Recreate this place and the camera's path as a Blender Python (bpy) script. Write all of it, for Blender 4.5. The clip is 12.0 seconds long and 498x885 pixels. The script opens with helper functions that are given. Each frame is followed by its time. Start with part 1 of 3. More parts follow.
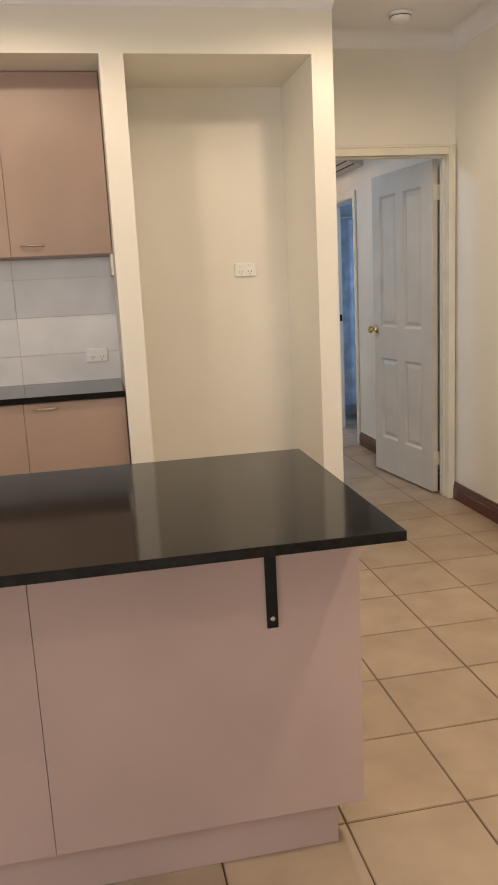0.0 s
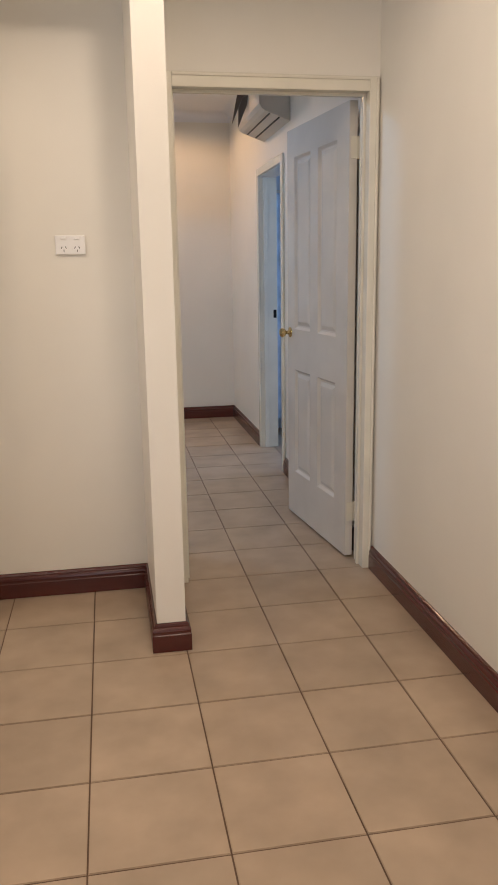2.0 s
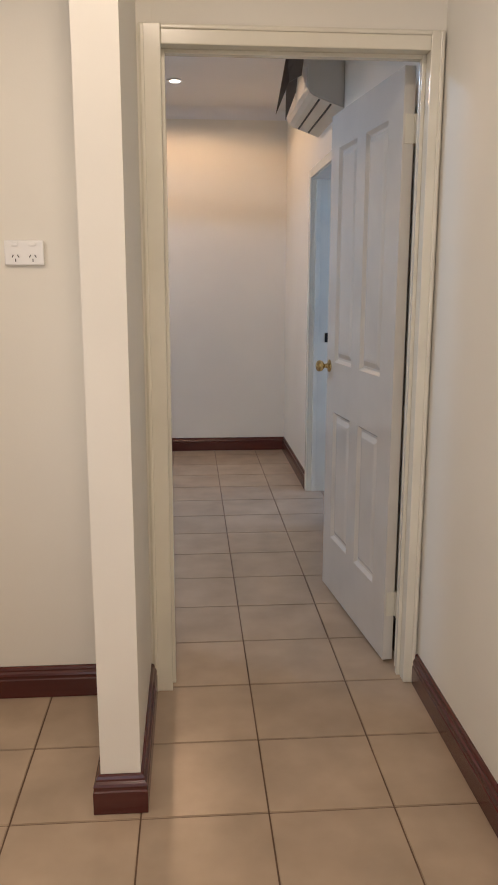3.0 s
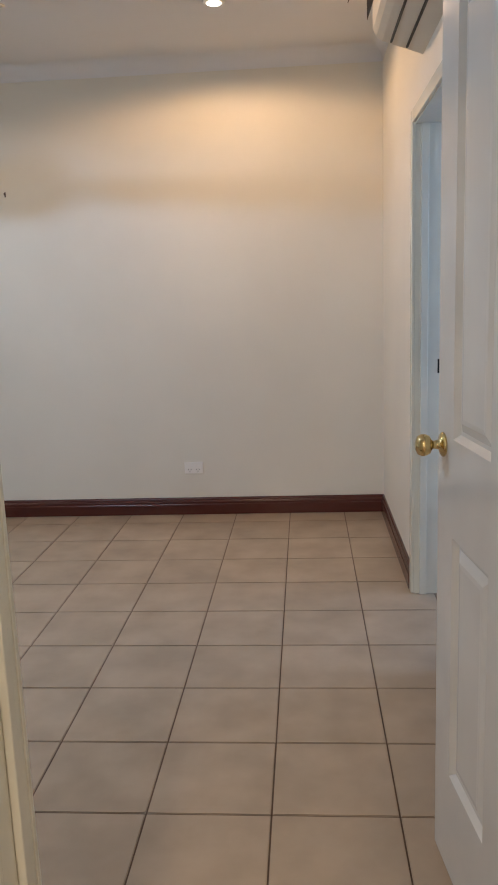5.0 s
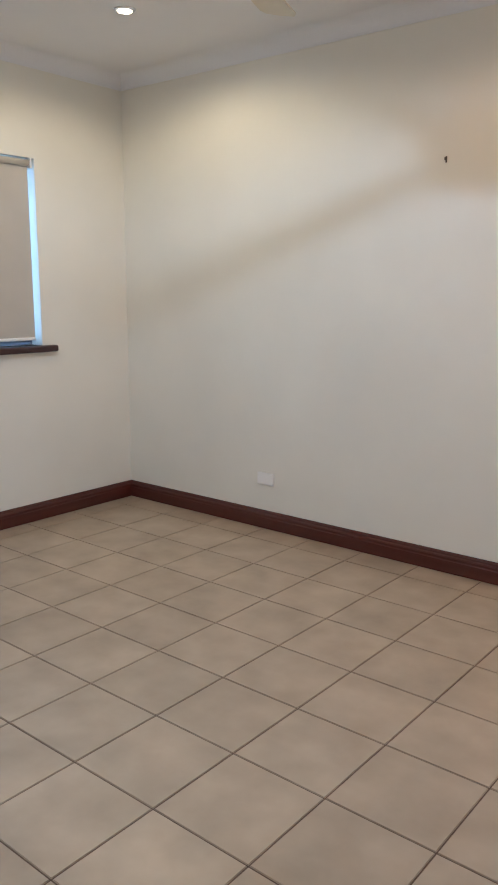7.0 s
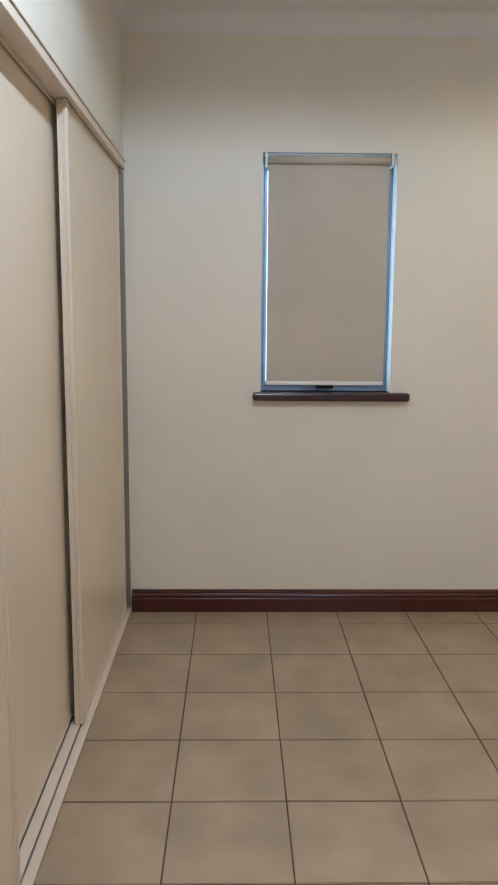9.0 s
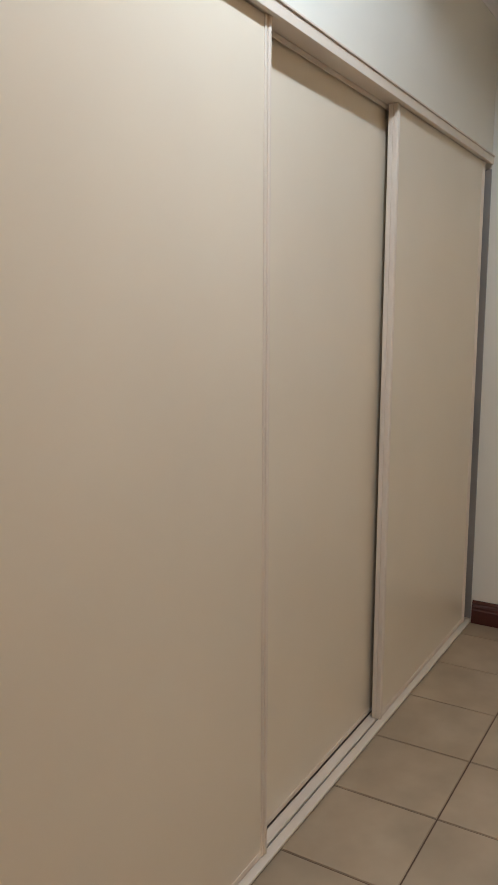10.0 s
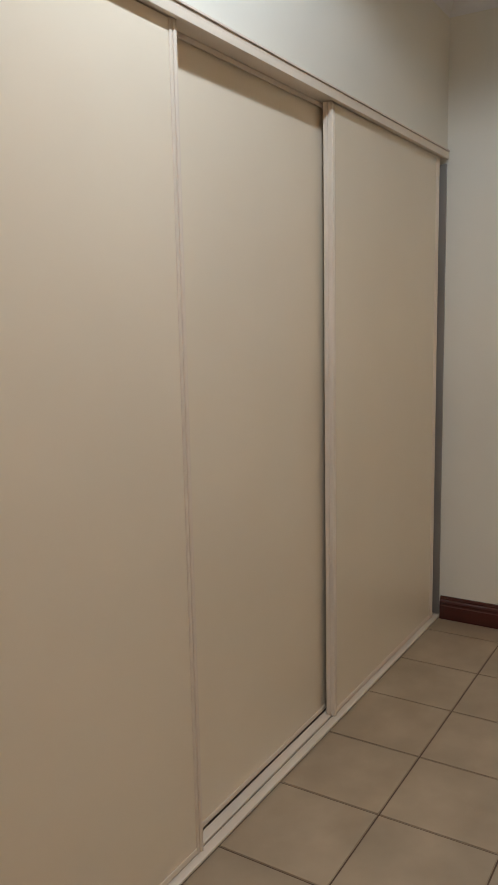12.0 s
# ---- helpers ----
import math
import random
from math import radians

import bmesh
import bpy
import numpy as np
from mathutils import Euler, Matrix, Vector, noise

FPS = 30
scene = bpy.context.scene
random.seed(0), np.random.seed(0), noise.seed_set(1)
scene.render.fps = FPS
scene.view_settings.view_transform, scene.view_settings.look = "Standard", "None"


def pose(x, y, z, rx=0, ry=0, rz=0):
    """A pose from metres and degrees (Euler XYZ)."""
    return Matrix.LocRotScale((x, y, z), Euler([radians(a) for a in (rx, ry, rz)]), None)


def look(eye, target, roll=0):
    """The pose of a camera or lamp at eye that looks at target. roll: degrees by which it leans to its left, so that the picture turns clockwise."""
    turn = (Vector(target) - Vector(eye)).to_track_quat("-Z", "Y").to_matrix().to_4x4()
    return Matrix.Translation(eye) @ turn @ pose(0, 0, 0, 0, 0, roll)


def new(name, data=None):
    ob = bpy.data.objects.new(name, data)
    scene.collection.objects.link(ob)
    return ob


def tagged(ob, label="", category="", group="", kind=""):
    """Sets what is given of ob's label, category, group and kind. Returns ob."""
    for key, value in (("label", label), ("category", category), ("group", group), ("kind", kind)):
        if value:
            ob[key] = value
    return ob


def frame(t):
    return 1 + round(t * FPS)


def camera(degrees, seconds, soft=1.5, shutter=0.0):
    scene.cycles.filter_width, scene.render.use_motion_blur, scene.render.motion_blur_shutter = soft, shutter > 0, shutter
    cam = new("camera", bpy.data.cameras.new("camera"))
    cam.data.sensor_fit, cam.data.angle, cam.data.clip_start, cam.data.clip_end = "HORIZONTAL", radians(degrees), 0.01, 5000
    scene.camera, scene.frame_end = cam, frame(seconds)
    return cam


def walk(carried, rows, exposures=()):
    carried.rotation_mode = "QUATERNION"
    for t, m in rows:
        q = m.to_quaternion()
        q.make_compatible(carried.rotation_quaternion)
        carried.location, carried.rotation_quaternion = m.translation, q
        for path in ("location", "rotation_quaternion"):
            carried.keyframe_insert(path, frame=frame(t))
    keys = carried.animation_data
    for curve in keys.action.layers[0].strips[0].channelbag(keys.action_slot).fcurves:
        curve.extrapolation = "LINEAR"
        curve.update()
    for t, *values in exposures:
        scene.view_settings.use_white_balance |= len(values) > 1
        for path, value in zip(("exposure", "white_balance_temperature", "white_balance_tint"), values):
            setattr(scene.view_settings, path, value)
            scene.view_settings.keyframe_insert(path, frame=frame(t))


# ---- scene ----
cam = camera(35.5, 12.0, soft=1.8)
PATH = [
    (0, (-1.188, -2.36, 1.373), (-0.826, -0.434, 0.97), -2.9),
    (0.5, (-0.949, -2.203, 1.355), (-0.538, -0.292, 0.932), -1.0),
    (1, (-0.701, -1.893, 1.368), (-0.232, 0.002, 0.932), -1.6),
    (1.5, (-0.434, -1.585, 1.357), (0.021, 0.313, 0.921), -0.8),
    (2, (-0.222, -1.226, 1.339), (0.121, 0.696, 0.905), -0.9),
    (2.5, (-0.047, -0.831, 1.353), (0.268, 1.1, 0.935), -1.3),
    (3, (0.144, -0.456, 1.355), (0.291, 1.498, 0.954), 0.1),
    (3.2, (0.197, -0.291, 1.344), (0.291, 1.665, 0.939), -0.1),
    (4.8, (0.438, 1.042, 1.315), (0.281, 3.002, 0.948), -1.5),
    (5, (0.447, 1.183, 1.343), (0.298, 3.142, 0.967), -2.1),
    (5.5, (0.484, 1.546, 1.368), (0.242, 3.498, 1.009), -0.9),
    (6, (0.452, 1.873, 1.362), (-0.044, 3.779, 1.012), -1.0),
    (6.5, (0.409, 2.119, 1.375), (-0.475, 3.875, 1.009), -1.2),
    (7, (0.383, 2.378, 1.375), (-0.86, 3.897, 0.99), 0.2),
    (7.5, (0.27, 2.593, 1.398), (-1.237, 3.856, 1.031), 0.8),
    (7.7, (0.224, 2.666, 1.39), (-1.383, 3.804, 1.035), 0.5),
    (9.3, (0.026, 3.293, 1.376), (-1.928, 3.002, 1.065), 0.1),
    (9.5, (-0.002, 3.37, 1.372), (-1.909, 2.851, 1.066), -0.2),
    (10, (-0.03, 3.562, 1.374), (-1.725, 2.547, 1.063), 0.1),
    (10.5, (-0.061, 3.639, 1.42), (-1.56, 2.369, 1.049), -0.9),
    (11, (-0.062, 3.665, 1.427), (-1.516, 2.342, 1.062), -1.3),
    (11.5, (-0.078, 3.726, 1.395), (-1.535, 2.394, 1.068), -1.2),
    (12, (-0.132, 3.753, 1.374), (-1.811, 2.712, 1.062), -1.2),
]
EXPOSURES = [(0, 0.1, 6450, 11), (2, 0.06, 6100, 15), (3, 0.05, 6050, 15), (5, 0.20, 6200, 12), (6.5, 0.40, 6200, 11), (7, 0.42, 6300, 12), (7.7, 0.26, 6450, 11), (9.5, 0.10, 7500, 13), (10.5, -0.22, 7700, 13), (12, -0.24, 7950, 13)]
walk(cam, [(t, look(eye, target, roll)) for t, eye, target, roll in PATH], EXPOSURES)

# ---- world and lights ----
world = bpy.data.worlds.new("world")
scene.world = world
world.use_nodes = True
wn = world.node_tree
sky = wn.nodes.new("ShaderNodeTexSky")
sky.sky_type, sky.sun_disc = "NISHITA", False
sky.sun_elevation, sky.sun_rotation = radians(50), radians(60)
wn.nodes["Background"].inputs["Strength"].default_value = 0.15
wn.links.new(sky.outputs[0], wn.nodes["Background"].inputs["Color"])
sun = new("sun", bpy.data.lights.new("sun", "SUN"))
sun.data.energy, sun.data.angle, sun.data.color = 2.5, radians(0.5), (1, .95, .88)
sun.matrix_world = look((0, 0, 20), (-7, -9, 0))


def lamp_area(name, at, to, w, h, power, color):
    l = new(name, bpy.data.lights.new(name, "AREA"))
    l.data.shape, l.data.size, l.data.size_y = "RECTANGLE", w, h
    l.data.energy, l.data.color = power, color
    l.matrix_world = look(at, to)
    return l


def lamp_spot(name, x, y, power, color, spread=169, blend=0.4):
    l = new(name, bpy.data.lights.new(name, "SPOT"))
    l.data.energy, l.data.color = power, color
    l.data.spot_size, l.data.spot_blend, l.data.shadow_soft_size = radians(spread), blend, 0.06
    l.matrix_world = look((x, y, 2.645), (x, y, 0))
    return l


WARM, HALOGEN, COOL, DAY = (1.0, 0.80, 0.58), (1.0, 0.62, 0.33), (1.0, 0.86, 0.62), (0.57, 0.757, 1.0)
DOWNLIGHTS = [  # x, y, watts, colour, edge softness
    (0.066, 5.04, 39, HALOGEN, .26), (-2.58, 5.07, 23, COOL, .4), (-1.38, 3.30, 101, DAY, .22),
    # (-1.5, 0.55) and (0.10, -1.35) are unseen, added to light kitchen and floor
    (0.05, 0.55, 52, WARM, .4), (-1.5, 0.55, 46, WARM, .4), (0.10, -1.35, 105, WARM, .8), (-0.9, -2.9, 38, WARM, .4)]
for x, y, power, color, blend in DOWNLIGHTS:
    lamp_spot("downlight_lamp", x, y, power, color, 169, blend)
# added living-room fills, unseen, then daylight through the bathroom and bedroom windows
lamp_area("living_window_light", (-1.6, -5.05, 1.15), (-1.6, 0, 1.0), 2.6, 2.0, 20, (1.0, 0.96, 0.90))
# this fill brightens the east wall from an opening added out of view
lamp_area("living_side_window_light", (-4.63, -2.3, 1.35), (0, -2.0, 1.1), 1.9, 1.4, 55, (1.0, 0.93, 0.86))
lamp_area("bathroom_window_light", (2.56, 4.1, 1.55), (1.0, 4.1, 0.6), 0.9, 0.9, 14, (0.38, 0.62, 1.0))
for y in (3.589, 4.884):
    lamp_area("window_light", (-3.68, y, 1.575), (0, y, 1.575), 0.56, 0.98, 8, (0.27, 0.57, 1.0))

# ---- materials ----


def material(name, color, rough=0.5, metal=0.0, vary=0.06, scale=3.0, fine=60.0, bump=0.02, coat=0.0, island=0.0, piece=0.0, tint=None, spec=0.5):
    m = bpy.data.materials.new(name)
    m.use_nodes = True
    nt = m.node_tree
    b = nt.nodes["Principled BSDF"]
    b.inputs["Roughness"].default_value, b.inputs["Metallic"].default_value = rough, metal
    b.inputs["Coat Weight"].default_value, b.inputs["Coat Roughness"].default_value = coat, 0.08
    b.inputs["Specular IOR Level"].default_value = spec
    co = nt.nodes.new("ShaderNodeTexCoord")
    geo = nt.nodes.new("ShaderNodeNewGeometry")
    big, small = nt.nodes.new("ShaderNodeTexNoise"), nt.nodes.new("ShaderNodeTexNoise")
    big.inputs["Scale"].default_value, big.inputs["Detail"].default_value = scale, 4
    small.inputs["Scale"].default_value, small.inputs["Detail"].default_value = fine, 3
    for n in (big, small):
        nt.links.new(geo.outputs["Position"], n.inputs["Vector"])
    mix = nt.nodes.new("ShaderNodeMix")
    mix.data_type = "RGBA"
    dark = tint or tuple(c * (1 - 2.2 * vary) for c in color)
    mix.inputs[6].default_value, mix.inputs[7].default_value = (*dark, 1), (*(min(1, c * (1 + vary)) for c in color), 1)
    ramp = nt.nodes.new("ShaderNodeMapRange")
    ramp.inputs["From Min"].default_value, ramp.inputs["From Max"].default_value = 0.3, 0.68
    nt.links.new(big.outputs["Fac"], ramp.inputs["Value"])
    nt.links.new(ramp.outputs["Result"], mix.inputs[0])
    last = mix.outputs[2]
    if piece or island:
        hsv = nt.nodes.new("ShaderNodeHueSaturation")
        rng = nt.nodes.new("ShaderNodeMapRange")
        k = piece or island
        rng.inputs["To Min"].default_value, rng.inputs["To Max"].default_value = 1 - k, 1 + k
        if piece:
            info = nt.nodes.new("ShaderNodeObjectInfo")
            nt.links.new(info.outputs["Random"], rng.inputs["Value"])
        else:
            nt.links.new(geo.outputs["Random Per Island"], rng.inputs["Value"])
        nt.links.new(rng.outputs["Result"], hsv.inputs["Value"])
        nt.links.new(last, hsv.inputs["Color"])
        last = hsv.outputs[0]
    nt.links.new(last, b.inputs["Base Color"])
    rr = nt.nodes.new("ShaderNodeMapRange")
    rr.inputs["To Min"].default_value, rr.inputs["To Max"].default_value = max(0, rough - 0.015), min(1, rough + 0.015)
    nt.links.new(small.outputs["Fac"], rr.inputs["Value"])
    if not (piece or island):
        nt.links.new(rr.outputs["Result"], b.inputs["Roughness"])
    if bump:
        bp = nt.nodes.new("ShaderNodeBump")
        bp.inputs["Strength"].default_value, bp.inputs["Distance"].default_value = bump, 0.004
        nt.links.new(small.outputs["Fac"], bp.inputs["Height"])
        nt.links.new(bp.outputs[0], b.inputs["Normal"])
    return m


def grain(name, dark, light, rough=0.35, along="x"):
    """Stained timber, with grain along one world axis."""
    m = material(name, light, rough, vary=0.1, coat=0.1, bump=0.01)
    nt = m.node_tree
    geo, mp, nz = nt.nodes.new("ShaderNodeNewGeometry"), nt.nodes.new("ShaderNodeMapping"), nt.nodes.new("ShaderNodeTexNoise")
    mp.inputs["Scale"].default_value = (1.2, 28, 28) if along == "x" else (28, 1.2, 28)
    nz.inputs["Scale"].default_value, nz.inputs["Detail"].default_value = 1.0, 5
    mix = nt.nodes.new("ShaderNodeMix")
    mix.data_type = "RGBA"
    mix.inputs[6].default_value, mix.inputs[7].default_value = (*dark, 1), (*light, 1)
    nt.links.new(geo.outputs["Position"], mp.inputs["Vector"])
    nt.links.new(mp.outputs[0], nz.inputs["Vector"])
    nt.links.new(nz.outputs["Fac"], mix.inputs[0])
    nt.links.new(mix.outputs[2], nt.nodes["Principled BSDF"].inputs["Base Color"])
    return m


def glowing(name, color, strength):
    m = bpy.data.materials.new(name)
    m.use_nodes = True
    b = m.node_tree.nodes["Principled BSDF"]
    b.inputs["Emission Color"].default_value, b.inputs["Emission Strength"].default_value = (*color, 1), strength
    return m


M_WALL = material("wall_paint", (0.82, 0.79, 0.71), 0.55, vary=0.025, scale=1.3, fine=140, bump=0.05)
M_CEIL = material("ceiling_paint", (0.82, 0.82, 0.83), 0.7, vary=0.02, scale=1.0, fine=120, bump=0.03)
M_TRIM = material("trim_gloss", (0.78, 0.75, 0.64), 0.22, vary=0.03, scale=5, fine=50, bump=0.015)
M_DOOR = material("door_gloss", (0.70, 0.67, 0.61), 0.085, vary=0.03, scale=4, fine=30, bump=0.015)
M_TILE = material("floor_tile", (0.435, 0.332, 0.236), 0.27, vary=0.07, scale=5, fine=35, bump=0.0, piece=0.05)
M_TILE_REST = material("floor_tile_joined", (0.435, 0.332, 0.236), 0.27, vary=0.07, scale=5, fine=35, bump=0.0, island=0.05)
M_GROUT = material("grout", (0.13, 0.075, 0.045), 0.9, vary=0.15, scale=8, fine=200, bump=0.1)
M_SKIRT_X = grain("skirting_timber_x", (0.050, 0.010, 0.008), (0.105, 0.022, 0.016), 0.24, "x")
M_SKIRT_Y = grain("skirting_timber_y", (0.050, 0.010, 0.008), (0.105, 0.022, 0.016), 0.24, "y")
M_LAMINATE = material("taupe_laminate", (0.41, 0.295, 0.24), 0.4, vary=0.04, scale=2.5, fine=120, bump=0.01)
M_PANEL = material("mauve_laminate", (0.43, 0.315, 0.28), 0.42, vary=0.04, scale=2.5, fine=120, bump=0.01)
M_STONE = material("black_stone", (0.013, 0.012, 0.011), 0.08, vary=0.2, scale=60, fine=400, bump=0.0, spec=0.2)
M_BLACK = material("black_steel", (0.006, 0.006, 0.007), 0.45, spec=0.25, vary=0.1, fine=90)
M_STEEL = material("brushed_steel", (0.62, 0.55, 0.47), 0.3, 1.0, vary=0.05, fine=120)
M_BRASS = material("brass", (0.74, 0.58, 0.28), 0.13, 1.0, vary=0.06, fine=60)
M_WTILE = material("white_wall_tile", (0.76, 0.75, 0.76), 0.14, vary=0.03, scale=6, fine=30, bump=0.01, piece=0.03)
M_PLASTIC = material("white_plastic", (0.88, 0.87, 0.85), 0.3, vary=0.02, fine=80)
M_SLOT = material("dark_slot", (0.02, 0.02, 0.02), 0.6, vary=0.1)
M_CLOSET = material("closet_melamine", (0.83, 0.735, 0.60), 0.33, vary=0.02, scale=1.5, fine=160, bump=0.008)
M_ALU = material("white_aluminium", (0.79, 0.69, 0.59), vary=0.03, fine=90)
M_SHADEALU = material("shade_grey_aluminium", (0.33, 0.31, 0.29), 0.35, 0.3, vary=0.05, fine=90)
M_BLIND = material("blind_fabric", (0.55, 0.50, 0.43), 0.85, vary=0.03, scale=3, fine=500, bump=0.08)
M_SILL = grain("sill_timber", (0.03, 0.012, 0.012), (0.075, 0.028, 0.026), 0.28, "y")
M_FRAME = material("window_frame_dark", (0.34, 0.38, 0.46), 0.35, 0.2, vary=0.1)
M_AC = material("aged_white_plastic", (0.62, 0.60, 0.55), 0.35, vary=0.05, fine=60)
M_FLAP = material("brown_plastic", (0.12, 0.095, 0.08), 0.5, vary=0.15, fine=60)
M_FAN = material("cream_fan_blade", (0.66, 0.60, 0.48), 0.4, vary=0.05, fine=60)
# pale tile with the bluish daylight mixed into its colour
M_BATH = material("bathroom_tile_blue_lit", (0.62, 0.68, 0.76), 0.2, vary=0.05, scale=4)
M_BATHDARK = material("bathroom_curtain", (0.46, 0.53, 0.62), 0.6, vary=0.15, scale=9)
M_GROUND = material("outdoor_ground", (0.16, 0.15, 0.11), 0.9, vary=0.25, scale=0.6, fine=20, bump=0.2)
M_LAMP = glowing("downlight_glow", (1.0, 0.84, 0.62), 14)
M_GLASS = bpy.data.materials.new("window_glass")
M_GLASS.use_nodes = True
_g = M_GLASS.node_tree.nodes["Principled BSDF"]
_g.inputs["Transmission Weight"].default_value, _g.inputs["Roughness"].default_value = 1.0, 0.0
_g.inputs["IOR"].default_value = 1.1

# ---- mesh helpers ----


def box(bm, x0, x1, y0, y1, z0, z1, bevel=0.0, seg=2):
    r = bmesh.ops.create_cube(bm, size=1.0)
    vs = r["verts"]
    for v in vs:
        v.co = Vector(((x0 + x1) / 2 + v.co.x * (x1 - x0), (y0 + y1) / 2 + v.co.y * (y1 - y0), (z0 + z1) / 2 + v.co.z * (z1 - z0)))
    if bevel:
        es = list({e for v in vs for e in v.link_edges})
        bmesh.ops.bevel(bm, geom=es, offset=bevel, segments=seg, profile=0.5, affect="EDGES")
    return bm


def boxes(*specs, bevel=0.0):
    bm = bmesh.new()
    for s in specs:
        box(bm, *s, bevel=bevel)
    return bm


def one(*spec, bevel=0.0):
    return box(bmesh.new(), *spec, bevel=bevel)


def lathe(profile, axis="z", steps=28):
    """A turned solid from (radius, height) pairs, about the z, x or y axis."""
    bm = bmesh.new()
    rings = []
    for r, h in profile:
        ring = []
        for k in range(steps):
            a = 2 * math.pi * k / steps
            p = (r * math.cos(a), r * math.sin(a), h)
            if axis == "x":
                p = (h, p[0], p[1])
            if axis == "y":
                p = (p[1], h, p[0])
            ring.append(bm.verts.new(p))
        rings.append(ring)
    for a, b in zip(rings, rings[1:]):
        for k in range(steps):
            bm.faces.new((a[k], a[(k + 1) % steps], b[(k + 1) % steps], b[k]))
    bm.faces.new(rings[0][::-1])
    bm.faces.new(rings[-1])
    bmesh.ops.recalc_face_normals(bm, faces=bm.faces)
    for f in bm.faces:
        f.smooth = len(f.verts) == 4
    return bm


def sweep(profile, p, q, out, miter=(0, 0)):
    """A profile of (depth from the wall, height) pairs drawn from p to q along a wall whose room side is out; miter: how far each end grows with depth."""
    bm = bmesh.new()
    p, q, out = Vector((*p, 0)), Vector((*q, 0)), Vector((*out, 0))
    d = (q - p).normalized()
    ends = []
    for base, k, s in ((p, miter[0], -1), (q, miter[1], 1)):
        ends.append([bm.verts.new(base + out * u + d * (s * k * u) + Vector((0, 0, h))) for u, h in profile])
    n = len(profile)
    for k in range(n):
        bm.faces.new((ends[0][k], ends[0][(k + 1) % n], ends[1][(k + 1) % n], ends[1][k]))
    bm.faces.new(ends[0])
    bm.faces.new(ends[1][::-1])
    bmesh.ops.recalc_face_normals(bm, faces=bm.faces)
    return bm


def link(name, bm, mat, parent=None, m=None):
    me = bpy.data.meshes.new(name)
    bm.to_mesh(me)
    bm.free()
    me.materials.append(mat)
    ob = new(name, me)
    if parent:
        ob.parent = parent
    if m is not None:
        ob.matrix_basis = m
    return ob


def part(name, bm, mat, parent, label="", m=None):
    ob = link(name, bm, mat, parent, m)
    return tagged(ob, label) if label else ob


def structure(name, bm, mat, label):
    return tagged(link(name, bm, mat), label, kind="structure")


def thing(name, label, category, at=(0, 0, 0), turn=0, group=""):
    ob = new(name)
    ob.matrix_basis = pose(*at, 0, 0, turn)
    return tagged(ob, label, category, group)


# ---- the large structure ----
CEIL, X_E, X_W, Y_N, P = 2.66, 0.91, -3.49, 5.85, 0.333
CREAM = "cream painted plaster wall"
# living side
structure("wall_east_living", one(X_E, X_E + .1, -5.2, 2.1, -.02, CEIL), M_WALL, CREAM)
# west and south walls are unseen; their openings are added for the fills
structure("wall_west_living", boxes((-4.7, -4.6, -5.2, -3.3, -.02, CEIL), (-4.7, -4.6, -1.3, 2.08, -.02, CEIL), (-4.7, -4.6, -3.3, -1.3, -.02, .6), (-4.7, -4.6, -3.3, -1.3, 2.1, CEIL)), M_WALL, "unseen cream plaster wall with an opening added for a fill lamp")
structure("wall_south_living", boxes((-4.7, -3.0, -5.2, -5.1, -.02, CEIL), (-.2, X_E, -5.2, -5.1, -.02, CEIL), (-3.0, -.2, -5.2, -5.1, 2.1, CEIL)), M_WALL, CREAM)
structure("wall_door", boxes((-4.6, 0.045, 1.978, 2.08, -.02, CEIL), (0.045, 0.885, 1.988, 2.08, 2.05, CEIL), (0.885, X_E, 1.988, 2.08, -.02, CEIL)), M_WALL, "cream painted plaster wall with a doorway")
structure("wall_bulkhead", one(-4.6, 0.0, 1.372, 1.978, 2.388, CEIL), M_WALL, "cream painted bulkhead over kitchen and fridge recess")
structure("wall_nib", one(-0.103, 0.0, 1.372, 1.978, -.02, 2.388), M_WALL, "narrow cream painted wall end beside fridge recess")
structure("wall_divider", one(-1.07, -0.963, 1.372, 1.978, -.02, 2.388), M_WALL, "narrow cream painted wall between recess and kitchen")
# bedroom
structure("wall_north", one(X_W - .22, X_E + .1, Y_N, Y_N + .2, -.02, CEIL), M_WALL, CREAM)
structure("wall_east_bedroom", boxes((X_E, X_E + .1, 2.1, 3.77, -.02, CEIL), (X_E, X_E + .1, 4.53, Y_N, -.02, CEIL), (X_E, X_E + .1, 3.77, 4.53, 2.03, CEIL)), M_WALL, "cream painted plaster wall with a doorway")
WINS = [3.292, 4.587]
WW, WZ0, WZ1 = 0.594, 1.05, 2.10
west = [(1.9, WINS[0]), (WINS[0] + WW, WINS[1]), (WINS[1] + WW, Y_N)]
specs = [(X_W - .22, X_W, a, b, -.02, CEIL) for a, b in west]
for y in WINS:
    specs += [(X_W - .22, X_W, y, y + WW, -.02, WZ0), (X_W - .22, X_W, y, y + WW, WZ1, CEIL)]
structure("wall_west", boxes(*specs), M_WALL, "cream painted plaster wall with two windows")
structure("wall_closet_side", one(-0.57, -0.46, 2.08, 2.682, -.02, CEIL), M_WALL, "cream painted wall end beside the closet")
structure("wall_closet_head", one(X_W, -0.57, 2.56, 2.682, 2.06, CEIL), M_WALL, "cream painted wall above the closet doors")
